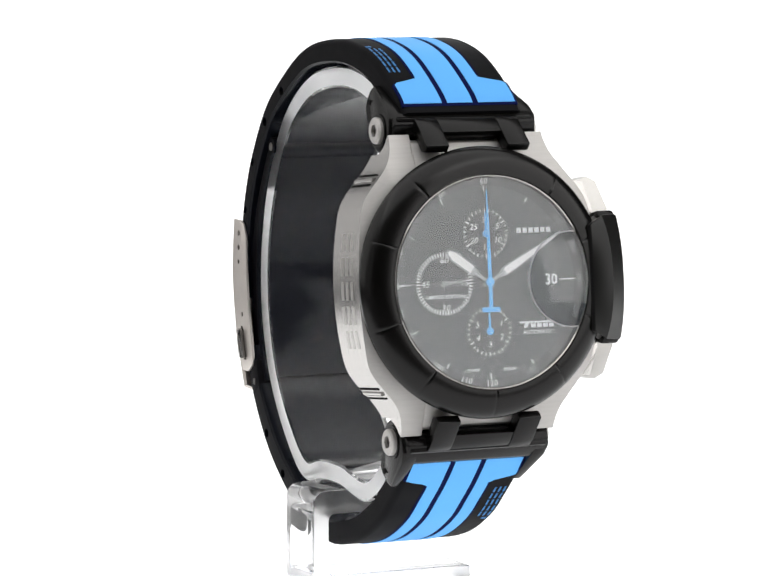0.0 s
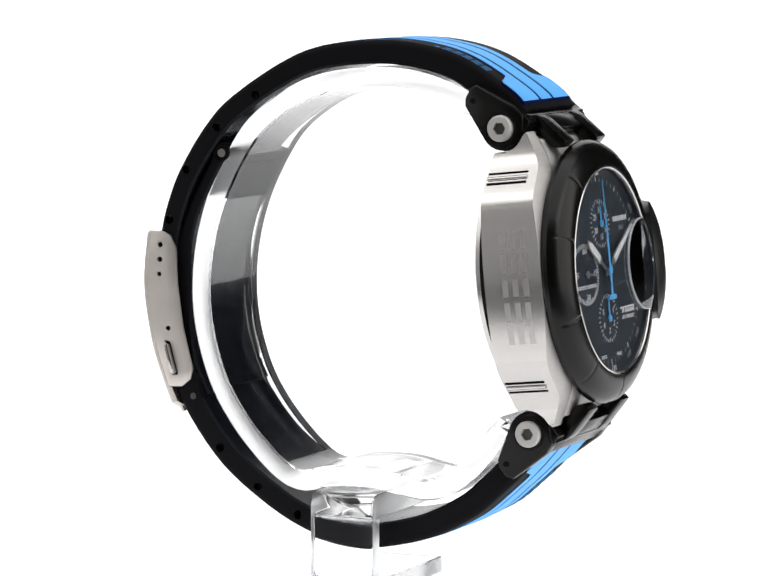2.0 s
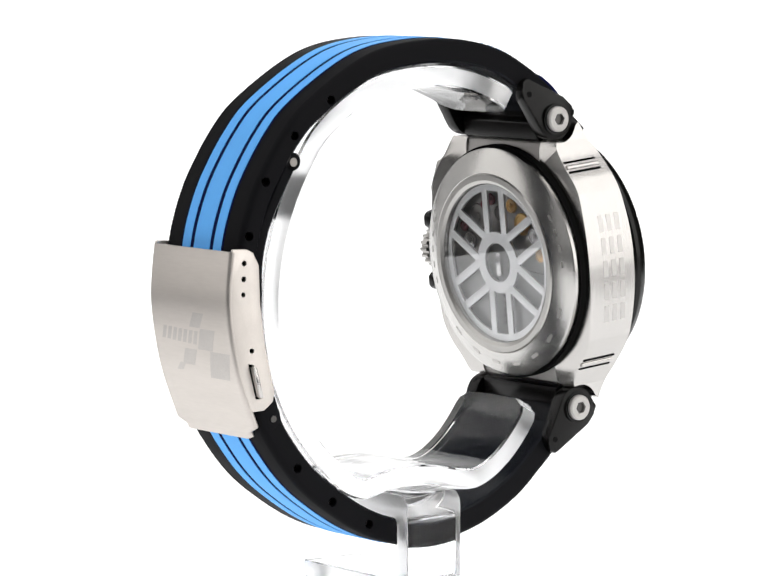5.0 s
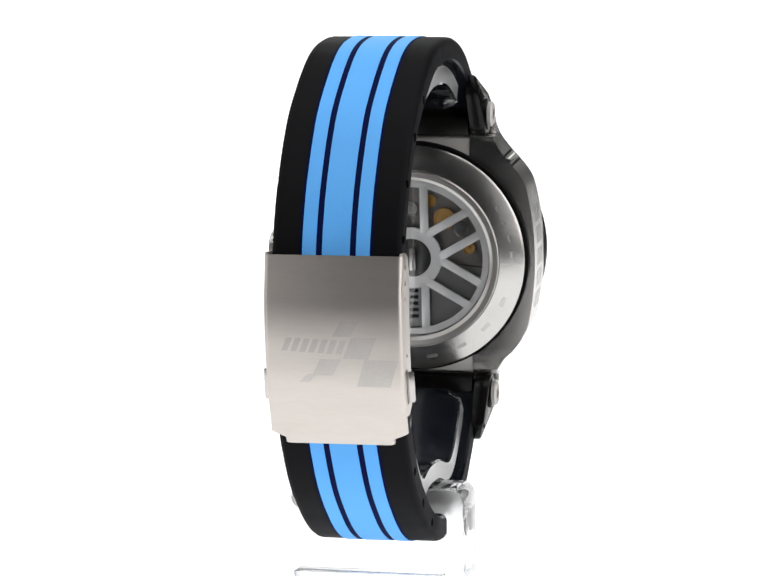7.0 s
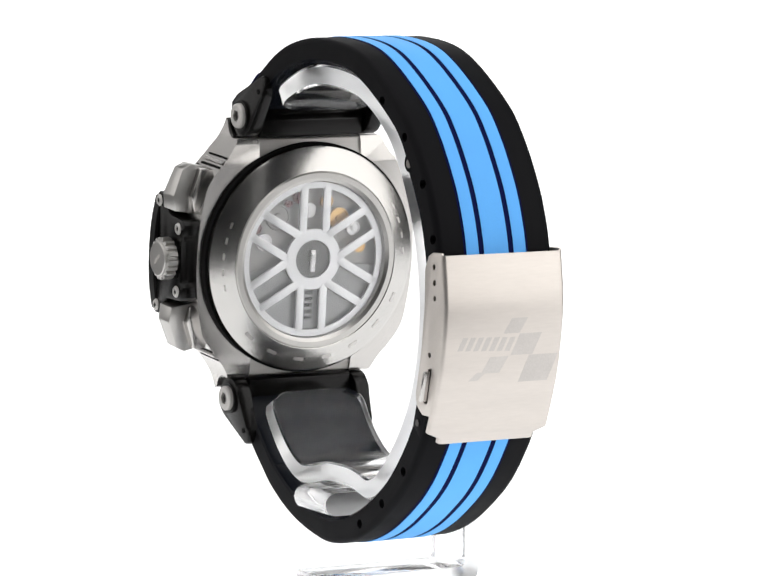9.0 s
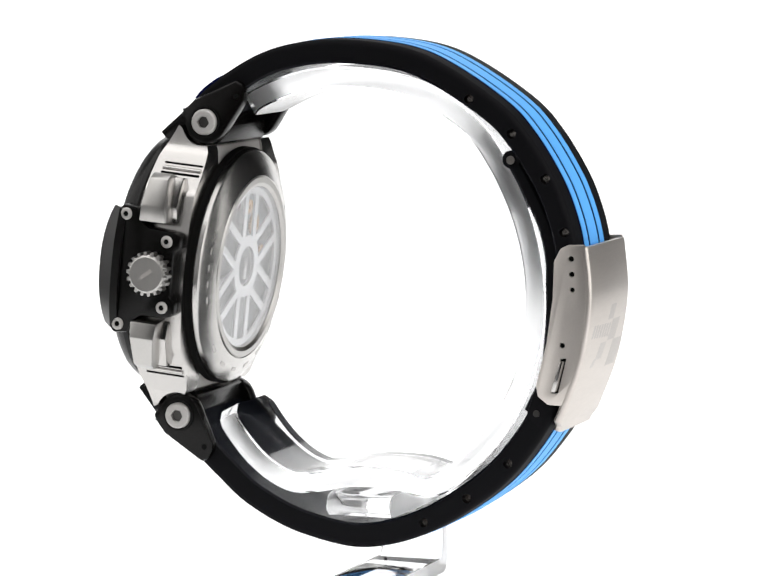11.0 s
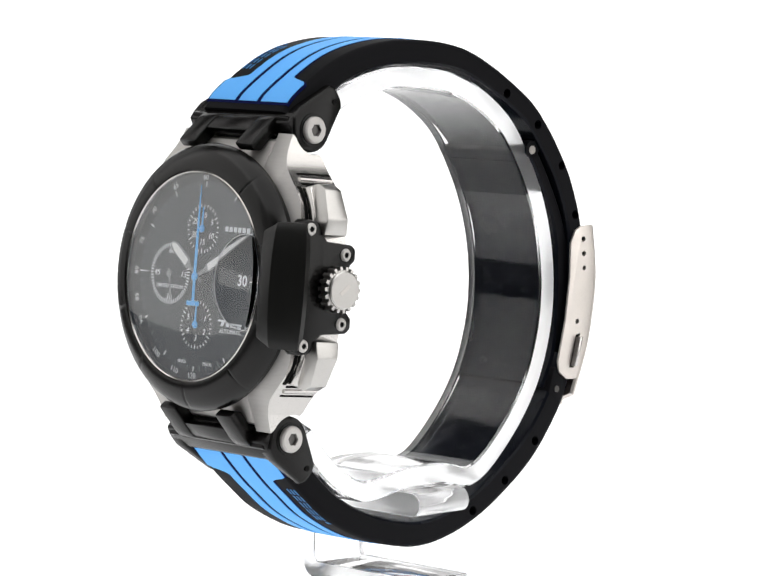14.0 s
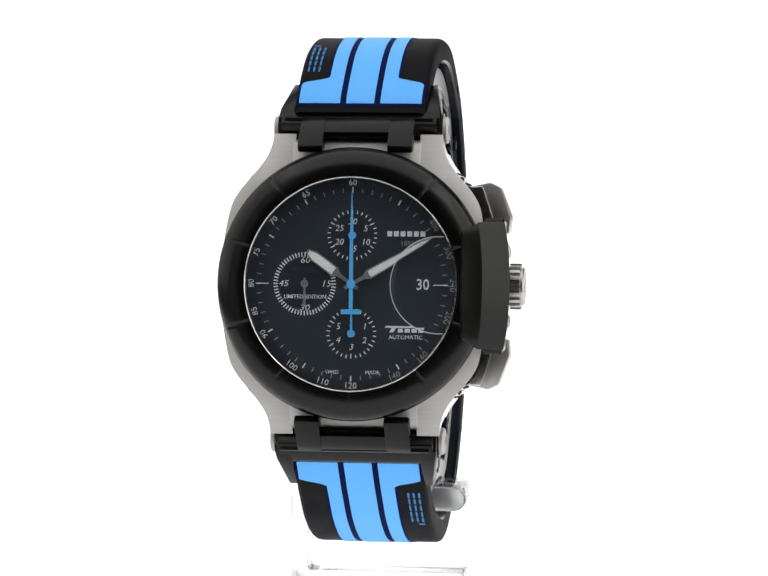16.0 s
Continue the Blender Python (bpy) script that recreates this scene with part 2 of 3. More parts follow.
def band_edge(s, s0, s1):
    """Half width of the blue band at length s: broad next to the case, then narrow."""
    u = min(1, max(0, (s - s0 - 4.6) / 1.7))
    u = u * u * (3 - 2 * u)
    return 9.6 * (1 - u) + 5.35 * u


def at_length(stations, s):
    """The place on a way at length s."""
    for a, b in zip(stations, stations[1:]):
        if a[2] <= s <= b[2]:
            u = (s - a[2]) / (b[2] - a[2])
            return (a[0].lerp(b[0], u), a[1].lerp(b[1], u).normalized(), s)
    return stations[-1]


def strip(stations, left, right, low, high, s0, s1):
    inside = [at_length(stations, s0)] + [q for q in stations if s0 + 0.05 < q[2] < s1 - 0.05] + [at_length(stations, s1)]
    return sweep(inside, lambda s: [(left(s), high), (right(s), high), (right(s), low), (left(s), low)])


def lined(ob):
    """Gives the faces that look towards the wrist the smooth lining."""
    ob.data.materials.append(LINING)
    for f in ob.data.polygons:
        inward = Vector((0, 0, 0.050)) - f.center
        inward.x = 0
        if f.normal.dot(inward.normalized()) > 0.6:
            f.material_index = 1
    return ob


def build_strap(watch, points, side, holes, s0):
    stations = frames_of(spline(points, 0.55), side)
    end = stations[-1][2]
    bm = sweep(stations, lambda s: round_rect(WIDE, 4.1 + 0.5 * max(0, 1 - s / 14) - (0.75 if side > 0 else 0.0) * min(1, s / end), 1.1))
    tool = bmesh.new()
    for y, z in holes:
        join(tool, rod(0.78, 40, turn_x(0, y, z)))
    strap = part("strap", cut(bm, tool), RUBBER, watch, "black rubber strap half with blue racing stripes")
    lined(strap)
    for y, z in holes:
        part("pin_tube", lathe([(0.71, -WIDE + 1.5), (0.78, -WIDE + 1.5), (0.78, WIDE - 1.5), (0.71, WIDE - 1.5)], 20), STEEL, strap, "steel pin tube", turn_x(0, y, z))
    edge = lambda s: band_edge(s, s0, end)
    s1 = end - 2
    part("stripe_outline", strip(stations, lambda s: -edge(s) - 0.4, lambda s: edge(s) + 0.4, -0.3, 0.05, s0 - 0.5, s1), NAVY, strap, "navy outline under the stripes")
    part("stripe", strip(stations, lambda s: -2.2, lambda s: 2.2, -0.3, 0.14, s0, s1), BLUE, strap, "bright blue centre stripe")
    part("stripe", strip(stations, lambda s: 3.15, edge, -0.3, 0.14, s0, s1), BLUE, strap, "bright blue outer stripe")
    part("stripe", strip(stations, lambda s: -edge(s), lambda s: -3.15, -0.3, 0.14, s0, s1), BLUE, strap, "bright blue outer stripe")
    # the raised model mark on the black field, as plain bars
    sx = -1 if side > 0 else 1

    def bar(x0, x1, a, b):
        lo, hi = sorted((sx * x0, sx * x1))
        part("mark_bar", strip(stations, lambda s: lo, lambda s: hi, -0.3, 0.07, a, b), MARKBLUE, strap, "dull blue moulded mark bar")
    for k in range(5):
        a = s0 + 8.0 + 1.8 * k
        for c in (0.0, 0.85, 1.7):
            bar(7.2 + c, 7.5 + c, a, a + 1.35)
    bar(8.3, 9.2, s0 + 17.3, s0 + 17.8)
    return strap


def hull2(c0, r0, corners, count=28):
    """Outline round a circle and some corners in a plane."""
    pts = list(corners)
    for c, r in ((c0, r0),):
        pts += [(c[0] + r * math.cos(2 * math.pi * k / count), c[1] + r * math.sin(2 * math.pi * k / count)) for k in range(count)]
    pts = sorted(set(pts))

    def half(seq):
        h = []
        for p in seq:
            while len(h) > 1 and (h[-1][0] - h[-2][0]) * (p[1] - h[-2][1]) - (h[-1][1] - h[-2][1]) * (p[0] - h[-2][0]) <= 0:
                h.pop()
            h.append(p)
        return h[:-1]
    return half(pts) + half(pts[::-1])


def socket_screw(r, hexr, height):
    """A round screw head with a six-sided socket, along the third axis."""
    def wobble(i, a, rr, h):
        if i in (1, 2):
            rr = hexr * math.cos(math.pi / 6) / math.cos((a % (math.pi / 3)) - math.pi / 6)
        return rr, h
    return lathe([(0, height - 0.8), (hexr, height - 0.8), (hexr, height), (r - 0.25, height), (r, height - 0.25), (r, -0.6), (0, -0.6)], 36, False, wobble)


def build_end_piece(watch, up):
    """The black link between strap and case, with its side cheeks and screws."""
    f = lambda pts: [(up * v, n) for v, n in pts]
    body = prism(f([(23.3, -6.7), (24.9, -5.8), (25.9, -6.5), (27.6, -8.4), (27.9, -9.8), (24.4, -11.6), (22.6, -9.6)]), -12.2, 12.2, "x", 0.3)
    piece = part("end_piece", body, PVD, watch, "black coated link between strap and case", HEAD)
    part("ridge", prism(f([(25.0, -6.1), (25.8, -5.9), (26.1, -6.6)]), -11.6, 11.6, "x", 0.1), PVD, piece, "", HEAD)
    for sx in (-1, 1):
        a, b = sorted((sx * 5.0, sx * 8.9))
        part("prong", prism(f([(25.9, -6.0), (25.0, -4.8), (21.3, -1.3), (20.3, -2.3), (20.4, -3.6), (24.6, -7.5)]), a, b, "x", 0.25), PVD, piece, "", HEAD)
        a, b = sorted((sx * 10.0, sx * 12.7))
        bm = prism(f(hull2((24.2, -10.5), 3.55, [(31.5, -14.6), (31.0, -15.8), (27.6, -8.1), (25.9, -6.7), (28.2, -16.6), (29.4, -16.6)])), a, b, "x", 0.35)
        for w in bm.verts:
            if sx * w.co.x > 11.5:
                w.co.x -= sx * 0.27 * max(0, abs(w.co.y) - 26.5)
        part("cheek", bm, PVD, piece, "", HEAD)
        screw = socket_screw(2.1, 1.05, 0.95)
        part("screw", screw, SATIN, piece, "steel socket-head screw", HEAD @ turn_x(sx * 12.7, up * 24.2, -10.5, sx))
        # dark six-sided plate paints the shade down in the socket
        part("socket", rod(1.0, 0.1, Matrix.Translation((0, 0, 0.42)), 6), CAP, piece, "", HEAD @ turn_x(sx * 12.7, up * 24.2, -10.5, sx))
        part("collar", lathe([(2.15, -0.3), (2.6, -0.3), (2.6, 0.18), (2.15, 0.18)], 32), PVD, piece, "", HEAD @ turn_x(sx * 12.7, up * 24.2, -10.5, sx))
        part("pin", rod(0.45, 0.1, turn_x(sx * 12.08, up * 28.9, -15.2), 14), SHADEMARK, piece, "", HEAD)
    part("back_plate", prism(f([(20.4, -11.6), (20.9, -12.3), (23.6, -12.4), (24.6, -11.7), (22.6, -9.5), (20.9, -10.4)]), -9.6, 9.6, "x", 0.2), PVD, piece, "", HEAD)
    part("link_bar", prism(f([(25.9, -6.2), (25.0, -5.0), (23.5, -3.6), (22.7, -4.3), (22.2, -6.6), (24.4, -8.2)]), -5.2, 5.2, "x", 0.2), PVD, piece, "", HEAD)


def shoulder(bm):
    """Slopes the front of the case away all round the bezel."""
    cone = lathe([(0, -2.7), (20.7, -2.7), (27.5, -5.7), (30.0, -8.0), (30.0, -16.0), (0, -16.0)], 160, False)
    return cut(bm, cone, "INTERSECT")


def build_case(watch):
    arc = [(24.2 + 3.9 * math.cos(radians(a)), -10.5 + 3.9 * math.sin(radians(a))) for a in range(112, 200, 12)]
    side = [(15.6, -2.75), (23.3, -6.2)] + arc + [(19.6, -12.0), (16.0, -12.4)]
    loop = side + [(-v, n) for v, n in reversed(side)]
    slab = [(15.6, -2.75), (21.9, -5.0), (22.5, -7.4), (20.2, -11.4), (16.0, -12.4)]
    slab = slab + [(-v, n) for v, n in reversed(slab)]
    case = part("case", prism(slab, -9.9, 9.9, "x", 0.25), SATIN, watch, "satin and polished steel watch case", HEAD)
    curve = [(p.x, p.y) for p in spline([(13.2, 25.0), (13.25, 22.4), (13.7, 20.4), (14.5, 18.8), (15.6, 17.3), (16.9, 15.8), (18.2, 14.2), (19.3, 12.2), (19.98, 9.0), (20.41, 6.0), (20.66, 3.0), (20.75, 0.0)], 0.7)]
    curve = curve + [(x, -v) for x, v in reversed(curve[:-1])]
    for sx in (-1, 1):
        plan = [(sx * 9.7, 25.0)] + [(sx * x, v) for x, v in curve] + [(sx * 9.7, -25.0)]
        body = cut(prism(plan, -12.7, -2.0), prism(loop, *sorted((sx * 9.0, sx * 22.0)), "x"), "INTERSECT")
        fl = part("flank", shoulder(body), SATIN, case, "steel case side with two lugs, polished flank", HEAD)
        fl.data.materials.append(FLANK)
        fl.data.materials.append(STEEL)
        for f in fl.data.polygons:
            if abs(f.normal.x) > 0.93:
                f.material_index = 1
            elif abs(f.normal.x) > 0.4 and abs(f.normal.y) < 0.3:
                f.material_index = 2
            elif f.normal.y > 0.3:
                f.material_index = 2
        for up in (-1, 1):
            # steel ridge between two near-black rods that paint the grooves' shade
            for x, v, rad, mat, name in ((16.92, 15.65, 0.26, SHADEMARK, "groove_shade"), (16.27, 16.40, 0.42, STEEL, "ridge"), (15.60, 17.18, 0.22, SHADEMARK, "groove_shade")):
                b2 = lathe([(0, -12.0), (rad, -12.0), (rad, -5.4), (0, -5.4)], 28, False)
                bmesh.ops.translate(b2, vec=(sx * x, up * v, 0), verts=b2.verts)
                part(name, shoulder(b2), mat, fl, "", HEAD)
    # mark on the plain flank, as plain etched bars
    def on_flank(v0, v1, n0, n1):
        side = [(-(20.75 - 0.0105 * 0.9 * v * v), v) for v in (v0, (v0 + v1) / 2, v1)]
        outline = [(x - 0.025, v) for x, v in side] + [(x + 0.4, v) for x, v in reversed(side)]
        part("mark_bar", prism(outline, n0, n1), FLANKMARK, case, "etched mark bar", HEAD)
    for k in range(5):
        v = 8.4 - 3.75 * k
        for n in (-9.4, -7.65, -5.9):
            on_flank(v - 2.8, v, n, n + 0.95)

    # bezel, with narrow radial joints
    joints = [20, 52, 128, 160, 200, 232, 270, 308, 340]

    def wobble(i, a, r, h):
        d = min(abs((math.degrees(a) - j + 180) % 360 - 180) for j in joints)
        return (r, h - 0.11) if d < 0.45 and i in (1, 2, 3, 4, 5, 6) else (r, h)
    bezel = part("bezel", lathe([(16.45, 0.95), (16.75, 1.38), (17.4, 1.42), (18.5, 1.15), (19.5, 0.68), (20.3, 0.05), (20.85, -0.75), (21.1, -1.6), (21.0, -2.3), (20.7, -2.75), (16.45, -2.75)], 400, True, wobble),
                 BEZEL, watch, "matt black bezel with fine radial joints", HEAD, 20)
    part("inner_ring", lathe([(16.2, 1.15), (16.45, 1.4), (16.7, 1.15), (16.45, 0.9)], 128), STEEL, bezel, "thin bright ring round the crystal", HEAD)
    # caseback
    BACK = HEAD @ Matrix.Translation((0, 0, -0.8))
    back = part("caseback", lathe([(19.4, -11.4), (19.3, -13.5), (18.9, -13.8), (15.3, -15.1), (15.1, -15.0), (13.2, -12.9), (13.2, -12.3)], 128), CASEBACK, watch, "satin steel caseback with a window", BACK)
    part("window_ring", lathe([(15.2, -15.0), (15.0, -15.25), (14.1, -15.25), (13.5, -14.9), (13.4, -13.6), (13.4, -13.0)], 128, False), PUSHER, back, "polished ring", BACK)
    part("seam", lathe([(19.4, -12.45), (19.75, -12.65), (19.75, -11.4), (19.4, -11.4)], 128), SHADEMARK, back, "", BACK)
    LOW = BACK @ Matrix.Translation((0, 0, 0.6))
    glass = part("window", lathe([(0, -14.9), (13.75, -14.9), (13.75, -14.5), (0, -14.5)], 96, False), CRYSTAL, back, "clear caseback window", BACK)
    glass.visible_shadow = False
    part("movement", lathe([(0, -12.7), (13.6, -12.7), (13.6, -12.3), (0, -12.3)], 96, False), MOVEMENT, back, "grey automatic movement", LOW)
    # wheel-shaped rotor: rim, hub and six pairs of spokes
    rotor = part("rotor", lathe([(12.2, -13.95), (13.3, -13.95), (13.3, -13.55), (12.2, -13.55)], 96), ROTOR, back, "wheel-shaped blasted rotor", BACK)
    part("hub", lathe([(3.3, -13.95), (5.2, -13.95), (5.2, -13.5), (3.3, -13.5)], 64), ROTOR, rotor, "", BACK)
    for k in range(6):
        m = Matrix.Rotation(radians(60 * k), 4, "Z")
        for x in (-2.2, 2.2):
            part("spoke", block(x - 0.7, x + 0.7, 4.3, 12.5, -13.95, -13.6, 0.02), ROTOR, rotor, "", BACK @ m)
    part("axle", block(-0.55, 0.55, -2.2, 1.6, -13.9, -12.8, 0.15), STEEL, rotor, "", BACK)
    weight = [(12.6 * math.cos(radians(a)), 12.6 * math.sin(radians(a))) for a in range(188, 353, 6)] + [(4.6, -0.9), (-4.6, -0.9)]
    part("weight", prism(weight, -13.4, -13.0, "n"), WEIGHT, rotor, "half-round rotor weight", LOW)
    part("cap", lathe([(0, -13.3), (3.2, -13.2), (3.2, -12.8), (0, -12.8)], 40, False), CAP, rotor, "", BACK)
    part("gilt_bridge", block(-0.2, 2.3, 0.7, 2.3, -13.45, -13.1, 0.1), BRASS, rotor, "", LOW)
    rnd = random.Random(5)
    for x, v, r, mat in ((6.3, 7.2, 2.3, MOVEMENT), (-5.4, 6.6, 1.9, BRASS), (-8.2, 4.8, 1.3, STEEL), (0.4, 8.2, 1.3, STEEL), (2.6, 10.4, 1.0, JEWEL),
                         (-2.9, 9.6, 1.2, BRASS), (8.8, 3.0, 1.5, STEEL), (-9.6, 1.6, 1.1, BRASS), (4.4, 9.4, 0.7, JEWEL), (10.2, 5.4, 0.9, JEWEL)):
        teeth = rnd.choice((18, 22, 26))
        b = lathe([(0, -13.3), (r * 0.3, -13.3), (r * 0.35, -13.05), (r * 0.8, -13.05), (r * 0.85, -13.2), (r, -13.2), (r, -12.75)], teeth * 2, False,
                  lambda i, a, rr, h, q=teeth: (rr * (0.93 if i > 4 and round(a * q / math.pi) % 2 else 1), h))
        part("gear", b, mat, back, "", LOW @ Matrix.Translation((x, v, 0)))
    for k in range(5):
        part("mark_bar", block(-0.75, 0.75, -6.2 - 1.1 * k, -5.6 - 1.1 * k, -12.83, -12.76), SHADEMARK, rotor, "line of fine writing as a bar", BACK)
    for deg in [205 + 18 * k for k in range(7)] + [-14 + 9 * k for k in range(5)] + [150 + 9 * k for k in range(4)]:
        a = radians(deg)
        q = 0.9 if 200 < deg < 315 else 0.55
        bm = block(-q, q, -0.34 * q, 0.34 * q, -0.03, 0.03)
        m = Matrix.Translation((17.2 * math.cos(a), 17.2 * math.sin(a), -14.42)) @ Matrix.Rotation(a - math.pi / 2, 4, "Z") @ Matrix.Rotation(radians(20), 4, "X")
        part("engraving_bar", bm, FLANKMARK, back, "engraved line of writing as a bar", BACK @ m)


def build_dial(watch):
    dial = part("dial", lathe([(0, -0.95), (16.3, -0.95), (16.3, -1.3), (0, -1.3)], 128, False), DIAL, watch, "black chronograph dial with white printing", HEAD)
    part("flange", lathe([(14.9, -0.93), (16.3, -0.55), (16.4, 0.45), (16.6, 0.45), (16.6, -1.2), (14.9, -1.2)], 128), INNER, dial, "", HEAD)
    top = -0.93

    def tick(cx, cv, r0, r1, w, deg, mat, n=top, name="tick"):
        part(name, block(-w / 2, w / 2, r0, r1, n - 0.03, n + 0.025), mat, dial, "", HEAD @ Matrix.Translation((cx, cv, 0)) @ Matrix.Rotation(-radians(deg), 4, "Z"))

    for k in range(60):
        tick(0, 0, 14.05, 14.75 if k % 5 else 14.9, 0.13 if k % 5 else 0.2, 6 * k, DIM if k % 5 else PRINT)
    tick(0, 0, 12.9, 14.9, 0.13, 270, PRINT)
    tick(0, 0, 12.6, 14.6, 0.16, 90, PRINT)
    for txt, sec in (("60", 0), ("65", 55.4), ("70", 51.4), ("75", 48), ("80", 45), ("85", 42.35), ("90", 40), ("100", 36), ("110", 32.7), ("120", 30),
                     ("140", 25.7), ("160", 22.5), ("200", 18), ("240", 15), ("300", 12), ("400", 9)):
        a = radians(6 * sec)
        letters(txt, 1.35, 15.55 * math.sin(a), 15.55 * math.cos(a), -0.66, PRINT if sec > 29 or sec == 0 else DIM, dial, -6 * sec + (180 if 20 < sec < 39 else 0), "numeral")
    # three counters
    for cx, cv, r, count, names in ((0, 7.5, 3.85, 30, ("5", "10", "15", "20", "25", "30")), (0, -7.55, 3.85, 30, ("1", "2", "3", "4", "5"))):
        part("counter", lathe([(0, -0.945), (r + 0.1, -0.945), (r + 0.1, -0.93), (0, -0.93)], 64, False), INNER, dial, "", HEAD @ Matrix.Translation((cx, cv, 0)))
        for k in range(count):
            tick(cx, cv, r - (0.75 if k % 5 == 0 else 0.5), r, 0.17, 12 * k, PRINT, -0.92)
        for i, t in enumerate(names):
            a = radians(60 * (i + 1))
            letters(t, 1.35, cx + 2.35 * math.sin(a), cv + 2.1 * math.cos(a), -0.9, PRINT, dial, 0, "numeral", shear=0.2)
    cx = -7.3
    part("counter", lathe([(0, -0.945), (4.95, -0.945), (4.95, -0.93), (0, -0.93)], 64, False), INNER, dial, "", HEAD @ Matrix.Translation((cx, 0, 0)))
    for k in range(60):
        tick(cx, 0, 4.15, 4.85, 0.2, 6 * k, PRINT, -0.92)
    for t, dx, dv in (("60", 0, 3.6), ("15", 3.3, 0.0), ("30", 0, -3.7), ("45", -3.3, 0.0)):
        letters(t, 1.35, cx + dx, dv, -0.9, PRINT, dial, 0, "numeral", shear=0.2, wide=1.15)
    letters("LIMITED EDITION", 0.84, cx + 0.1, -2.0, -0.89, PRINT, dial, 0, "lettering", bold=0.01)
    letters("AUTOMATIC", 0.9, 8.4, -8.05, -0.9, PRINT, dial, 0, "lettering")
    letters("SWISS", 0.8, -2.9, -13.5, -0.9, PRINT, dial, 0, "lettering")
    letters("MADE", 0.8, 3.3, -13.5, -0.9, PRINT, dial, 0, "lettering")
    letters("30", 2.25, 11.1, 0.0, -0.88, PRINT, dial, 0, "date_numeral", bold=0.03, wide=0.9)
    # maker's name and model mark as plain bars
    for k in range(6):
        x = 5.4 + 1.02 * k
        part("mark_bar", block(x, x + 0.74, 7.4, 8.2, -0.93, -0.88), PRINT, dial, "", HEAD)
    letters("1853", 1.0, 8.5, 6.3, -0.9, DIM, dial, 0, "lettering", wide=1.1)
    part("mark_bar", prism([(5.3, -6.3), (11.4, -6.3), (11.3, -6.6), (6.9, -6.6), (6.5, -7.3), (5.9, -7.3), (6.2, -6.6), (5.2, -6.6)], -0.93, -0.88), PRINT, dial, "", HEAD)
    for k in range(4):
        part("mark_bar", block(7.2 + 1.05 * k, 8.0 + 1.05 * k, -7.3, -6.7, -0.93, -0.885), PRINT, dial, "", HEAD)
    # hands

    def hand(name, label, outline, deg, n, mat, parent=watch, thick=0.14):
        return part(name, prism(outline, n, n + thick, "n", 0.03, 1), mat, parent, label, HEAD @ Matrix.Rotation(-radians(deg), 4, "Z"))
    h = hand("hour_hand", "pale hour hand", [(-0.3, -1.2), (0.3, -1.2), (0.3, 2.4), (0.85, 3.2), (0.85, 7.2), (0.35, 8.6), (-0.35, 8.6), (-0.85, 7.2), (-0.85, 3.2), (-0.3, 2.4)], 306, -0.55, GREY)
    hand("lume", "pale lume", [(-0.62, 3.4), (0.62, 3.4), (0.62, 7.1), (0.25, 8.2), (-0.25, 8.2), (-0.62, 7.1)], 306, -0.4, LUME, h, 0.05)
    h = hand("minute_hand", "pale minute hand", [(-0.3, -1.2), (0.3, -1.2), (0.3, 2.2), (0.75, 3.0), (0.75, 5.0), (0.42, 12.8), (0.0, 14.9), (-0.42, 12.8), (-0.75, 5.0), (-0.75, 3.0), (-0.3, 2.2)], 60.3, -0.3, GREY)
    hand("lume", "pale lume", [(-0.52, 3.2), (0.52, 3.2), (0.52, 5.0), (0.25, 12.4), (0, 14.0), (-0.25, 12.4), (-0.52, 5.0)], 60.3, -0.15, LUME, h, 0.05)
    h = hand("chronograph_hand", "bright blue sweep hand with a crossbar", [(-0.3, -4.4), (0.3, -4.4), (0.3, 3), (0.22, 8), (0.06, 14.3), (-0.06, 14.3), (-0.22, 8), (-0.3, 3)], 0, 0.0, HANDBLUE)
    part("crossbar", block(-1.5, 1.5, -4.6, -3.85, 0.0, 0.15), HANDBLUE, h, "", HEAD)
    part("boss", lathe([(0, 0.28), (0.55, 0.28), (0.7, 0.15), (0.7, 0), (0, 0)], 28, False), HANDBLUE, h, "", HEAD)
    for cv, label in ((7.5, "small blue minute counter hand"), (-7.55, "small blue hour counter hand")):
        m = HEAD @ Matrix.Translation((0, cv, 0))
        c = part("counter_hand", prism([(-0.2, -0.3), (0.2, -0.3), (0.16, 2.2), (0.06, 3.4), (-0.06, 3.4), (-0.16, 2.2)], -0.75, -0.63), HANDBLUE, watch, label, m)
        part("boss", lathe([(0, -0.5), (0.5, -0.5), (0.6, -0.6), (0.6, -0.75), (0, -0.75)], 24, False), HANDBLUE, c, "", m)
    # the running seconds hand has its own pivot
    b = prism([(-0.14, -0.9), (0.14, -0.9), (0.16, 1.2), (0.24, 3.6), (-0.24, 3.6), (-0.16, 1.2)], -0.06, 0.06)
    join(b, lathe([(0.28, 0.08), (0.6, 0.08), (0.6, -0.06), (0.28, -0.06)], 28))
    bmesh.ops.transform(b, matrix=Matrix.Scale(0.001, 4), verts=b.verts)
    running = part("running_hand", b, GREY, watch, "small grey running seconds hand", None)
    # crystal, with the round magnifier over the date
    dome = lathe([(0, 1.5), (8, 1.47), (14, 1.38), (16.2, 1.3), (16.2, 0.5), (0, 0.5)], 128, False)
    rad, top_n = 7.4, 0.7
    lens = lathe([(rad * k / 14, 1.7 + top_n * (1 - (k / 14) ** 2)) for k in range(15)] + [(rad, 1.0), (0, 1.0)], 72, False)
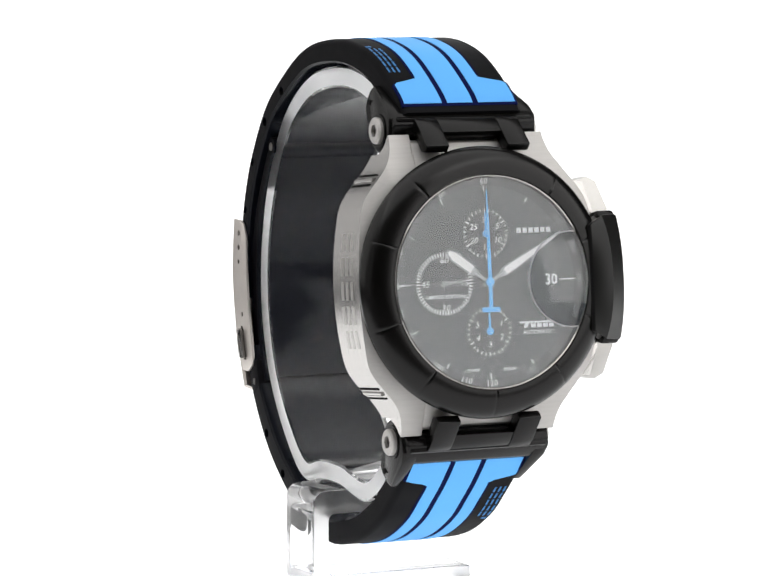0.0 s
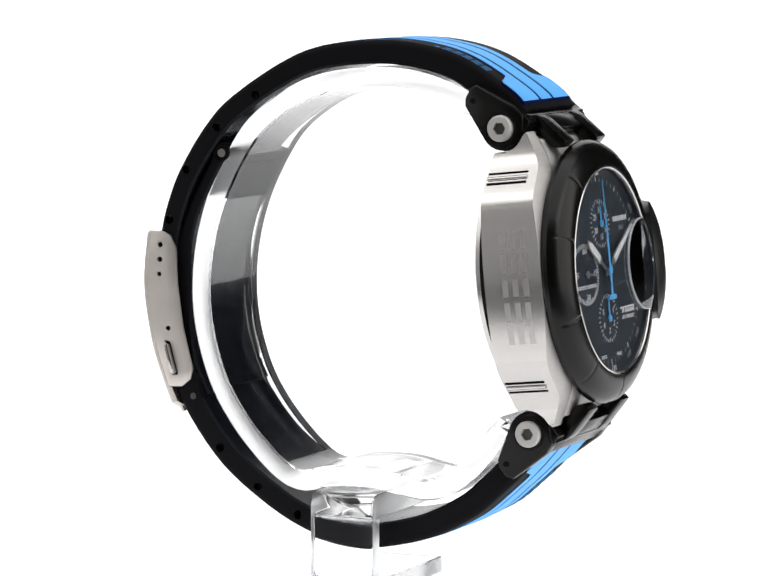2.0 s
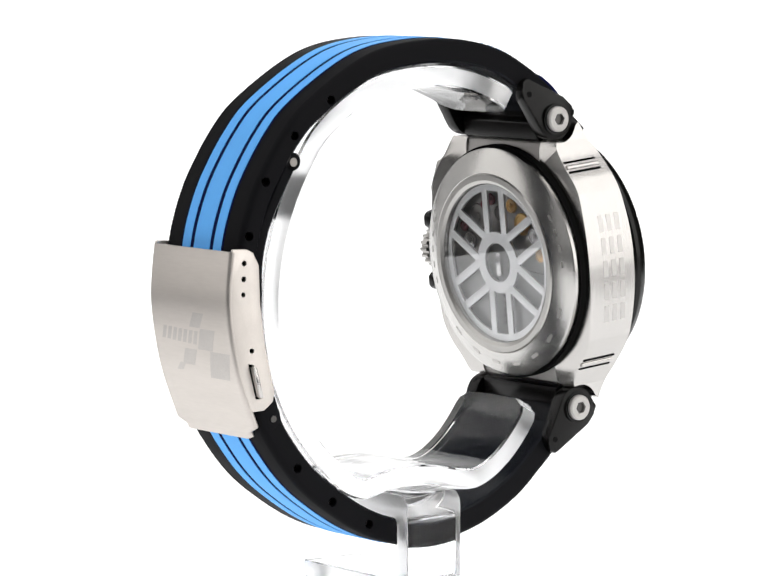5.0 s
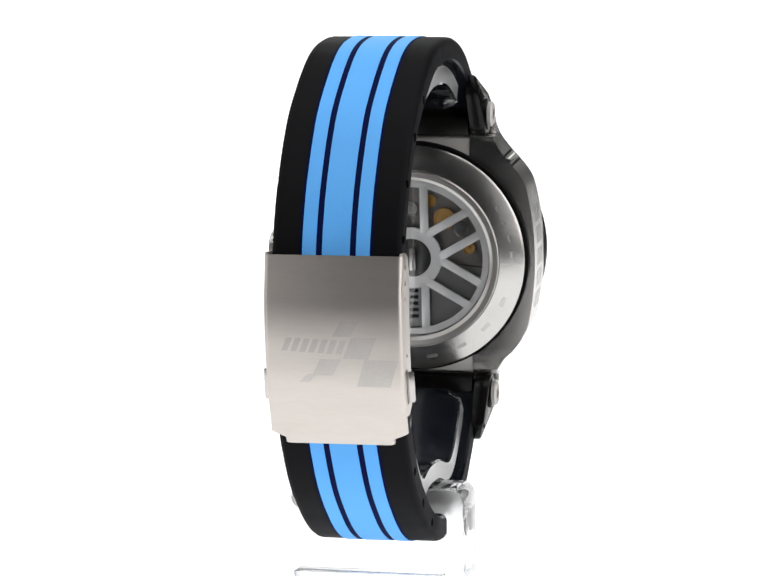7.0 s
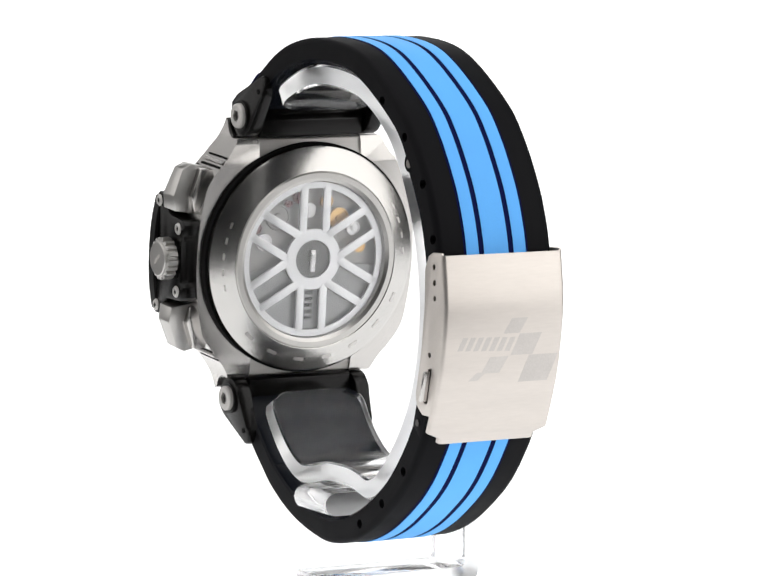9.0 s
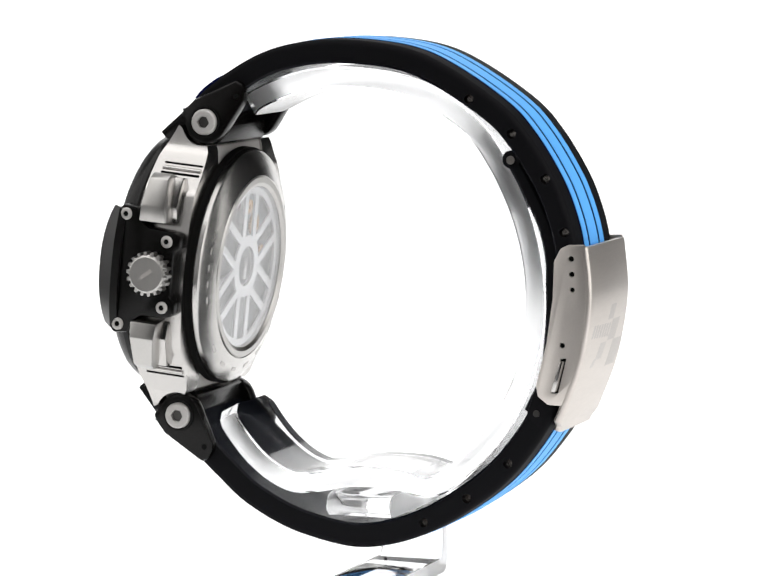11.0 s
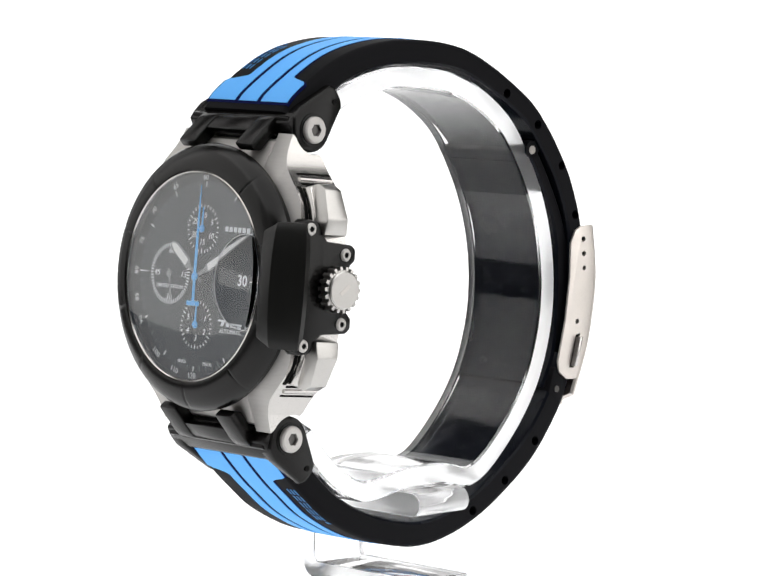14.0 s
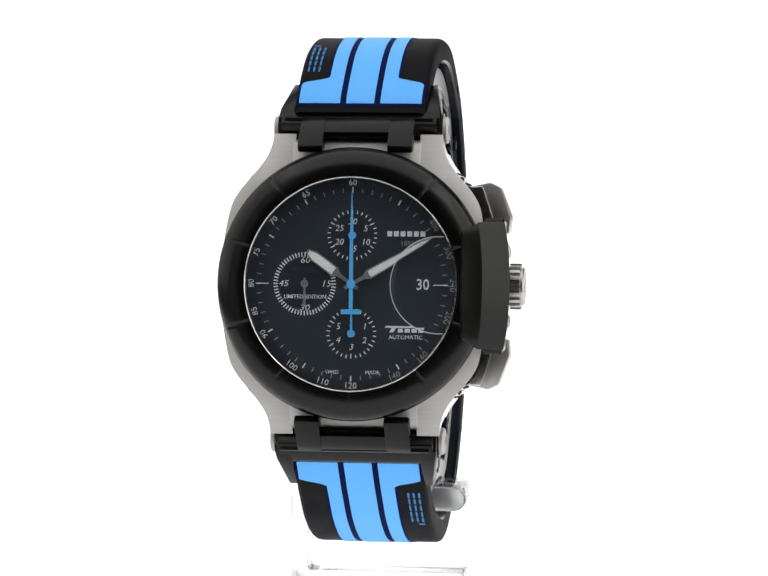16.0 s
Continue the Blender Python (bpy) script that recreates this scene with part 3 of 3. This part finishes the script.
    bmesh.ops.translate(lens, vec=(13.6, 0, 0), verts=lens.verts)
    inside = lambda: rod(16.1, 8, Matrix.Translation((0, 0, 1.5)), 96)
    lens = cut(lens, inside(), "INTERSECT")
    glass = part("crystal", cut(dome, lens, "UNION"), CRYSTAL, watch, "clear domed sapphire crystal with a round date magnifier", HEAD, 25)
    glass.visible_shadow = False
    # added frosted ring that stands for the bright glint along the magnifier's edge
    rim = lathe([(7.32, 1.42), (7.5, 1.42), (7.46, 1.7), (7.36, 1.74)], 72)
    bmesh.ops.translate(rim, vec=(13.6, 0, 0), verts=rim.verts)
    rim = cut(rim, inside(), "INTERSECT")
    part("magnifier_glint", rim, GLINT, glass, "added frosted ring for the bright line round the magnifier", HEAD).visible_shadow = False
    return running


def build_guard(watch):
    prof = [(9.7, -1.3), (10.5, -2.0), (10.2, -4.3), (8.2, -5.3), (7.2, -6.4), (6.9, -11.3), (6.2, -12.2), (4.4, -12.2), (3.6, -11.2)]
    loop = prof + [(-v, n) for v, n in reversed(prof)]
    guard = part("crown_guard", prism(loop, 20.2, 23.2, "x", 0.4), PVD, watch, "matt black crown guard with four screws", HEAD)
    front = [(16.75, 1.1), (17.3, 2.0), (19.0, 2.65), (20.4, 2.55), (24.25, -1.2), (23.9, -2.3), (20.0, -2.6), (16.75, -0.5)]
    bm, loops = bmesh.new(), []
    for k in range(13):
        u = -1 + k / 6
        q = abs(u) ** 2.4
        loops.append([bm.verts.new((x - (0.9 * q if x > 20 else 0), u * (8.0 + 1.9 * min(1, max(0, (x - 16.7) / 3))), n - (1.5 * q if n > 1.3 and x > 18 else 0.3 * q))) for x, n in front])
    for a, b in zip(loops, loops[1:]):
        for i in range(len(a)):
            j = (i + 1) % len(a)
            bm.faces.new((a[i], a[j], b[j], b[i]))
    ends = [bm.faces.new(loops[0]), bm.faces.new(loops[-1])]
    bmesh.ops.recalc_face_normals(bm, faces=bm.faces)
    bmesh.ops.bevel(bm, geom=[e for f in ends for e in f.edges], offset=0.4, segments=2, affect="EDGES", profile=0.5, clamp_overlap=True)
    part("guard_block", bm, GUARD, guard, "black guard block that bridges the bezel", HEAD)
    for v, n in ((8.96, -2.6), (5.3, -10.0), (-8.96, -2.7), (-5.4, -10.1)):
        part("screw", socket_screw(1.0, 0.5, 0.35), SATIN, guard, "small steel socket screw", HEAD @ turn_x(23.2, v, n))
        # near-black plate paints the shade at the socket's bottom
        part("socket", rod(0.48, 0.1, Matrix.Translation((0, 0, 0.12)), 6), SHADEMARK, guard, "", HEAD @ turn_x(23.2, v, n))
    # knurled crown

    def wobble(i, a, r, h):
        return (r * (1.0 if math.cos(18 * a) > -0.1 else 0.86), h) if i in (4, 5) else (r, h)
    crown = part("crown", lathe([(0, 2.4), (2.75, 2.4), (2.95, 2.25), (2.95, 1.95), (3.6, 1.85), (3.6, 0.2), (2.4, 0.0), (2.4, -2.5), (0, -2.5)], 180, False, wobble), PUSHER, watch,
                 "knurled steel crown", HEAD @ turn_x(23.6, 0.0, -8.0))
    part("emblem", block(-1.1, 1.1, -0.3, 0.3, 2.38, 2.46), ETCH, crown, "", HEAD @ turn_x(23.6, 0.0, -8.0) @ Matrix.Rotation(0.7, 4, "Z"))
    for up in (-1, 1):
        pts = [(17.6, 15.3), (20.7, 16.0), (22.3, 15.2), (24.0, 10.8), (23.7, 8.2), (19.5, 7.5)]
        bm = prism([(x, up * v) for x, v in pts], -9.7, -5.4, "n", 0.22)
        for w in bm.verts:
            q = min(1, max(0, (abs(w.co.y) - 8.5) / 7))
            w.co.z = -7.3 + (w.co.z + 7.55) * (1.06 - 0.32 * q)
        pusher = part("pusher", bm, PUSHER, watch, "polished steel chronograph pusher", HEAD)
        # the slot's shade is a near-black strip laid on the flank
        side = [(20.75 - 0.0105 * 0.9 * v * v, up * v) for v in (8.2, 10.0, 11.9)] + [(18.6, up * 13.9), (17.4, up * 15.4)]
        slot_shade = [(x + 0.12, v) for x, v in side] + [(x - 0.5, v) for x, v in reversed(side)]
        part("slot_shade", prism(slot_shade, -4.85, -4.35), SHADEMARK, pusher, "dark strip painting the shade of the slot beside the pusher", HEAD)
        part("pusher_seat", prism([(17.2, up * 15.2), (19.6, up * 15.4), (21.2, up * 10.8), (20.6, up * 8.0), (18.8, up * 9)], -10.4, -5.0, "n", 0.2), STEEL, pusher, "", HEAD)


def build_buckle(watch):
    way = frames_of(spline([(38.0, 5.0), (38.6, -0.3), (38.7, -4.2), (38.0, -9.7), (36.5, -16.0), (33.0, -24.9)], 0.3), 1)
    end = way[-1][2]

    def section(s):
        w = 10.9 - 2.2 * min(1, max(0, (s - end + 1.7) / 0.9)) ** 0.8
        return round_rect(w, 1.2, 0.8)
    way = [(p, -nrm if nrm.x < 0 else nrm, s) for p, nrm, s in way]
    cover = part("buckle", sweep(way, section), BRUSHED, watch, "brushed steel folding buckle with faint etched logo")
    for sx in (-1, 1):
        flange = [(37.6, 5.4), (38.3, -0.3), (38.3, -4.2), (37.6, -9.7), (36.1, -16.0), (34.5, -20.4), (31.6, -20.3), (29.9, -19.0), (29.6, -17.2), (31.3, -10.5), (32.3, -3.4), (32.5, 2.6), (33.6, 4.7), (34.9, 5.3)]
        lo, hi = sorted((sx * 10.32, sx * 10.85))
        tool = bmesh.new()
        for y, z, r in ((35.4, 3.1, 0.45), (35.5, 0.65, 0.45), (35.6, -1.8, 0.4), (34.0, -10.7, 0.42)):
            join(tool, rod(r, 4, turn_x(sx * 11, y, z), 16))
        join(tool, prism([(33.7, -12.9), (34.7, -12.7), (33.3, -18.4), (32.2, -18.4)], sx * 11 - 2, sx * 11 + 2, "x"))
        fl = part("side_plate", cut(prism(flange, lo, hi, "x", 0.2), tool), BRUSHED, cover, "brushed steel side plate")
        part("push_button", prism([(33.75, -13.2), (34.45, -13.1), (33.2, -18.1), (32.4, -18.1)], *sorted((sx * 10.2, sx * 11.95)), "x", 0.25), STEEL, cover, "steel release button")
        # near-black sheet paints the shade seen through the plate's holes
        part("recess_shade", prism([(36.8, 4.4), (37.3, -4.0), (34.3, -17.5), (31.2, -17.5), (33.4, -3.0), (33.6, 4.0)], *sorted((sx * 10.0, sx * 10.3)), "x"), SHADEMARK, cover, "")
    # etched logo: four slanted checks and a line of writing as bars

    def face(x0, x1, z0, z1, slant=1.2):
        def y_at(z):
            for (p, nrm, s), (q, _, _) in zip(way, way[1:]):
                if q.y <= z <= p.y:
                    u = (p.y - z) / max(1e-6, p.y - q.y)
                    return p.x + (q.x - p.x) * u
            return way[-1][0].x
        bm = bmesh.new()
        count, rows = 5, []
        for k in range(count + 1):
            z = z0 + (z1 - z0) * k / count
            dx = slant * (k / count - 0.5)
            rows.append([bm.verts.new((x + dx, y_at(z) + 0.015, z)) for x in (x0, x1)])
        for a, b in zip(rows, rows[1:]):
            bm.faces.new((a[0], a[1], b[1], b[0]))
        out = bmesh.ops.extrude_face_region(bm, geom=bm.faces[:])
        bmesh.ops.translate(bm, vec=(0, -0.1, 0), verts=[v for v in out["geom"] if isinstance(v, bmesh.types.BMVert)])
        part("logo_check", bm, ETCH, cover, "etched grey check")
    for x0, x1, z0, z1 in ((-3.5, -0.6, -7.5, -5.1), (-6.2, -2.2, -11.0, -7.6), (-9.5, -4.2, -15.4, -11.1), (-0.5, 2.8, -13.7, -11.1), (3.3, 4.9, -14.8, -13.5)):
        face(x0, x1, z0, z1, -1.4)
    for k in range(7):
        face(-1.7 + 1.42 * k, -0.75 + 1.42 * k, -10.3 + 0.07 * k, -8.1 + 0.05 * k, -0.9)
    # the folded blade inside
    blade = frames_of(spline([(29.8, -22.6), (32.4, -17.0), (33.3, -10.5), (33.6, -4.0), (33.1, 2.5), (31.2, 8.5), (28.2, 14.6), (25.9, 18.6)], 0.7), -1)
    blade = [(p, nrm if nrm.x > 0 else -nrm, s) for p, nrm, s in blade]
    bm = sweep(blade, lambda s: round_rect(9.3, 2.9 - 0.9 * min(1, max(0, (s - 22) / 10)), 0.4))
    join(bm, rod(1.45, 18.6, turn_x(0, 24.9, 18.5), 24))
    tail = part("clasp_blade", bm, RUBBER, watch, "dark folding clasp blade inside the strap")
    lined(tail)
    part("clasp_hinge", prism([(31.9, -18.6), (29.2, -18.0), (27.8, -22.3), (30.4, -24.6)], -10.4, 10.4, "x", 0.4), RUBBER, tail, "black hinge block")
    for sx in (-1, 1):
        part("clasp_pin", rod(0.7, 0.3, turn_x(sx * 9.25, 24.8, 18.4)), MOVEMENT, tail, "steel pin end")
        part("clasp_pin", rod(0.55, 0.3, turn_x(sx * 10.4, 29.6, -21.8)), CAP, tail, "steel pin end")


def build_watch():
    watch = new("wrist_watch")
    tagged(watch, "black and steel chronograph wristwatch, blue-striped rubber strap", "watch")
    build_case(watch)
    running = build_dial(watch)
    build_guard(watch)
    for up in (1, -1):
        build_end_piece(watch, up)
    build_strap(watch, UPPER, 1, [(18.1, 28.0), (25.2, 22.6), (30.8, 15.6), (34.0, 7.2)], 1.7)
    build_strap(watch, LOWER, -1, [(24.8, -30.1), (17.9, -36.1), (10.6, -40.4)], 3.0)
    build_buckle(watch)
    return watch, running


# ---------------------------------------------------------------- the stand


def frosted(ob, axis):
    """Gives the sawn faces across an axis the matt finish."""
    ob.data.materials.append(FROSTED)
    for f in ob.data.polygons:
        if abs(f.normal[axis]) > 0.9:
            f.material_index = 1
    ob.visible_shadow = False
    return ob


def build_stand():
    stand = new("watch_stand")
    tagged(stand, "clear acrylic watch stand with a C-shaped ring", "stand")
    # one bent strip: foot, upright and top arm, 11 mm broad
    def bend(x, z, r, a0, a1):
        return [(x + r * math.cos(radians(a0 + (a1 - a0) * k / 6)), z + r * math.sin(radians(a0 + (a1 - a0) * k / 6))) for k in range(7)]
    foot, arm = -52.58, -35.7
    outer = [(13.7, foot + 2.8), (13.7, foot)] + bend(-12.4, foot + 2.3, 2.3, 270, 180) + bend(-12.4, arm - 2.3, 2.3, 180, 90)
    outer += bend(12.2, arm - 2.0, 2.0, 90, -90) + [(-11.0, arm - 4.0), (-11.6, arm - 4.4), (-11.8, arm - 5.0), (-11.8, foot + 3.6), (-11.5, foot + 3.0), (-11.0, foot + 2.8)]
    bm = prism(outer, -4.75, 6.3, "v", 0.8, 3)
    frosted(part("bent_strip", bm, ACRYLIC, stand, "clear bent acrylic strip with foot and arm"), 1)
    # open ring
    way = spline([(-21.6, 27.6), (-17.6, 29.8), (-11.0, 32.1), (-3.6, 32.9), (6.0, 31.9), (13.0, 29.3), (19.6, 24.6), (23.6, 19.4), (27.4, 12.0), (29.7, 4.5), (30.6, -3.0),
                  (30.2, -10.0), (28.6, -16.6), (26.2, -22.2), (22.2, -28.0), (17.0, -33.4), (13.3, -35.9), (9.9, -36.6), (6.6, -35.8), (3.6, -35.4), (-2.0, -35.4), (-5.0, -35.9),
                  (-8.4, -36.6), (-12.5, -36.8), (-16.5, -35.3), (-20.6, -32.2), (-24.2, -28.0), (-26.2, -24.6)], 1.4)
    st = frames_of(way, 1)

    def section(s):
        """The strip, rounded off towards both ends."""
        d = min(s, st[-1][2] - s)
        w = 8.9 - 2.6 * (1 - math.sqrt(max(0.0, 1 - (1 - min(1, d / 3.0)) ** 2)))
        return [(w - 0.3, 0), (w, -0.3), (w, -3.1), (w - 0.3, -3.4), (-w + 0.3, -3.4), (-w, -3.1), (-w, -0.3), (-w + 0.3, 0)]
    bm = sweep(st, section)
    frosted(part("ring", bm, ACRYLIC, stand, "clear acrylic C-shaped ring with sawn edges"), 0)
    return stand


build_setting()
the_watch, running_hand = build_watch()
the_stand = build_stand()


def motions():
    """The turntable carries watch and stand round; the seconds hand runs."""
    times = [0.0, 0.1, 0.25, 0.5] + [0.5 * k for k in range(2, 32)] + [15.75, 15.9, 16.0]
    spin = lambda t: 24.75 + 20.505 * t
    for thing in (the_watch, the_stand):
        walk(thing, [(t, pose(-0.00015, 0, 0, 0, 0, spin(t))) for t in times])
    pivot = MM @ HEAD @ Matrix.Translation((-7.3, 0, -0.7))
    pivot = Matrix.LocRotScale(pivot.translation, pivot.to_quaternion(), None)
    walk(running_hand, [(t, pivot @ Matrix.Rotation(-radians(84 + 6 * t), 4, "Z")) for t in times])


motions()
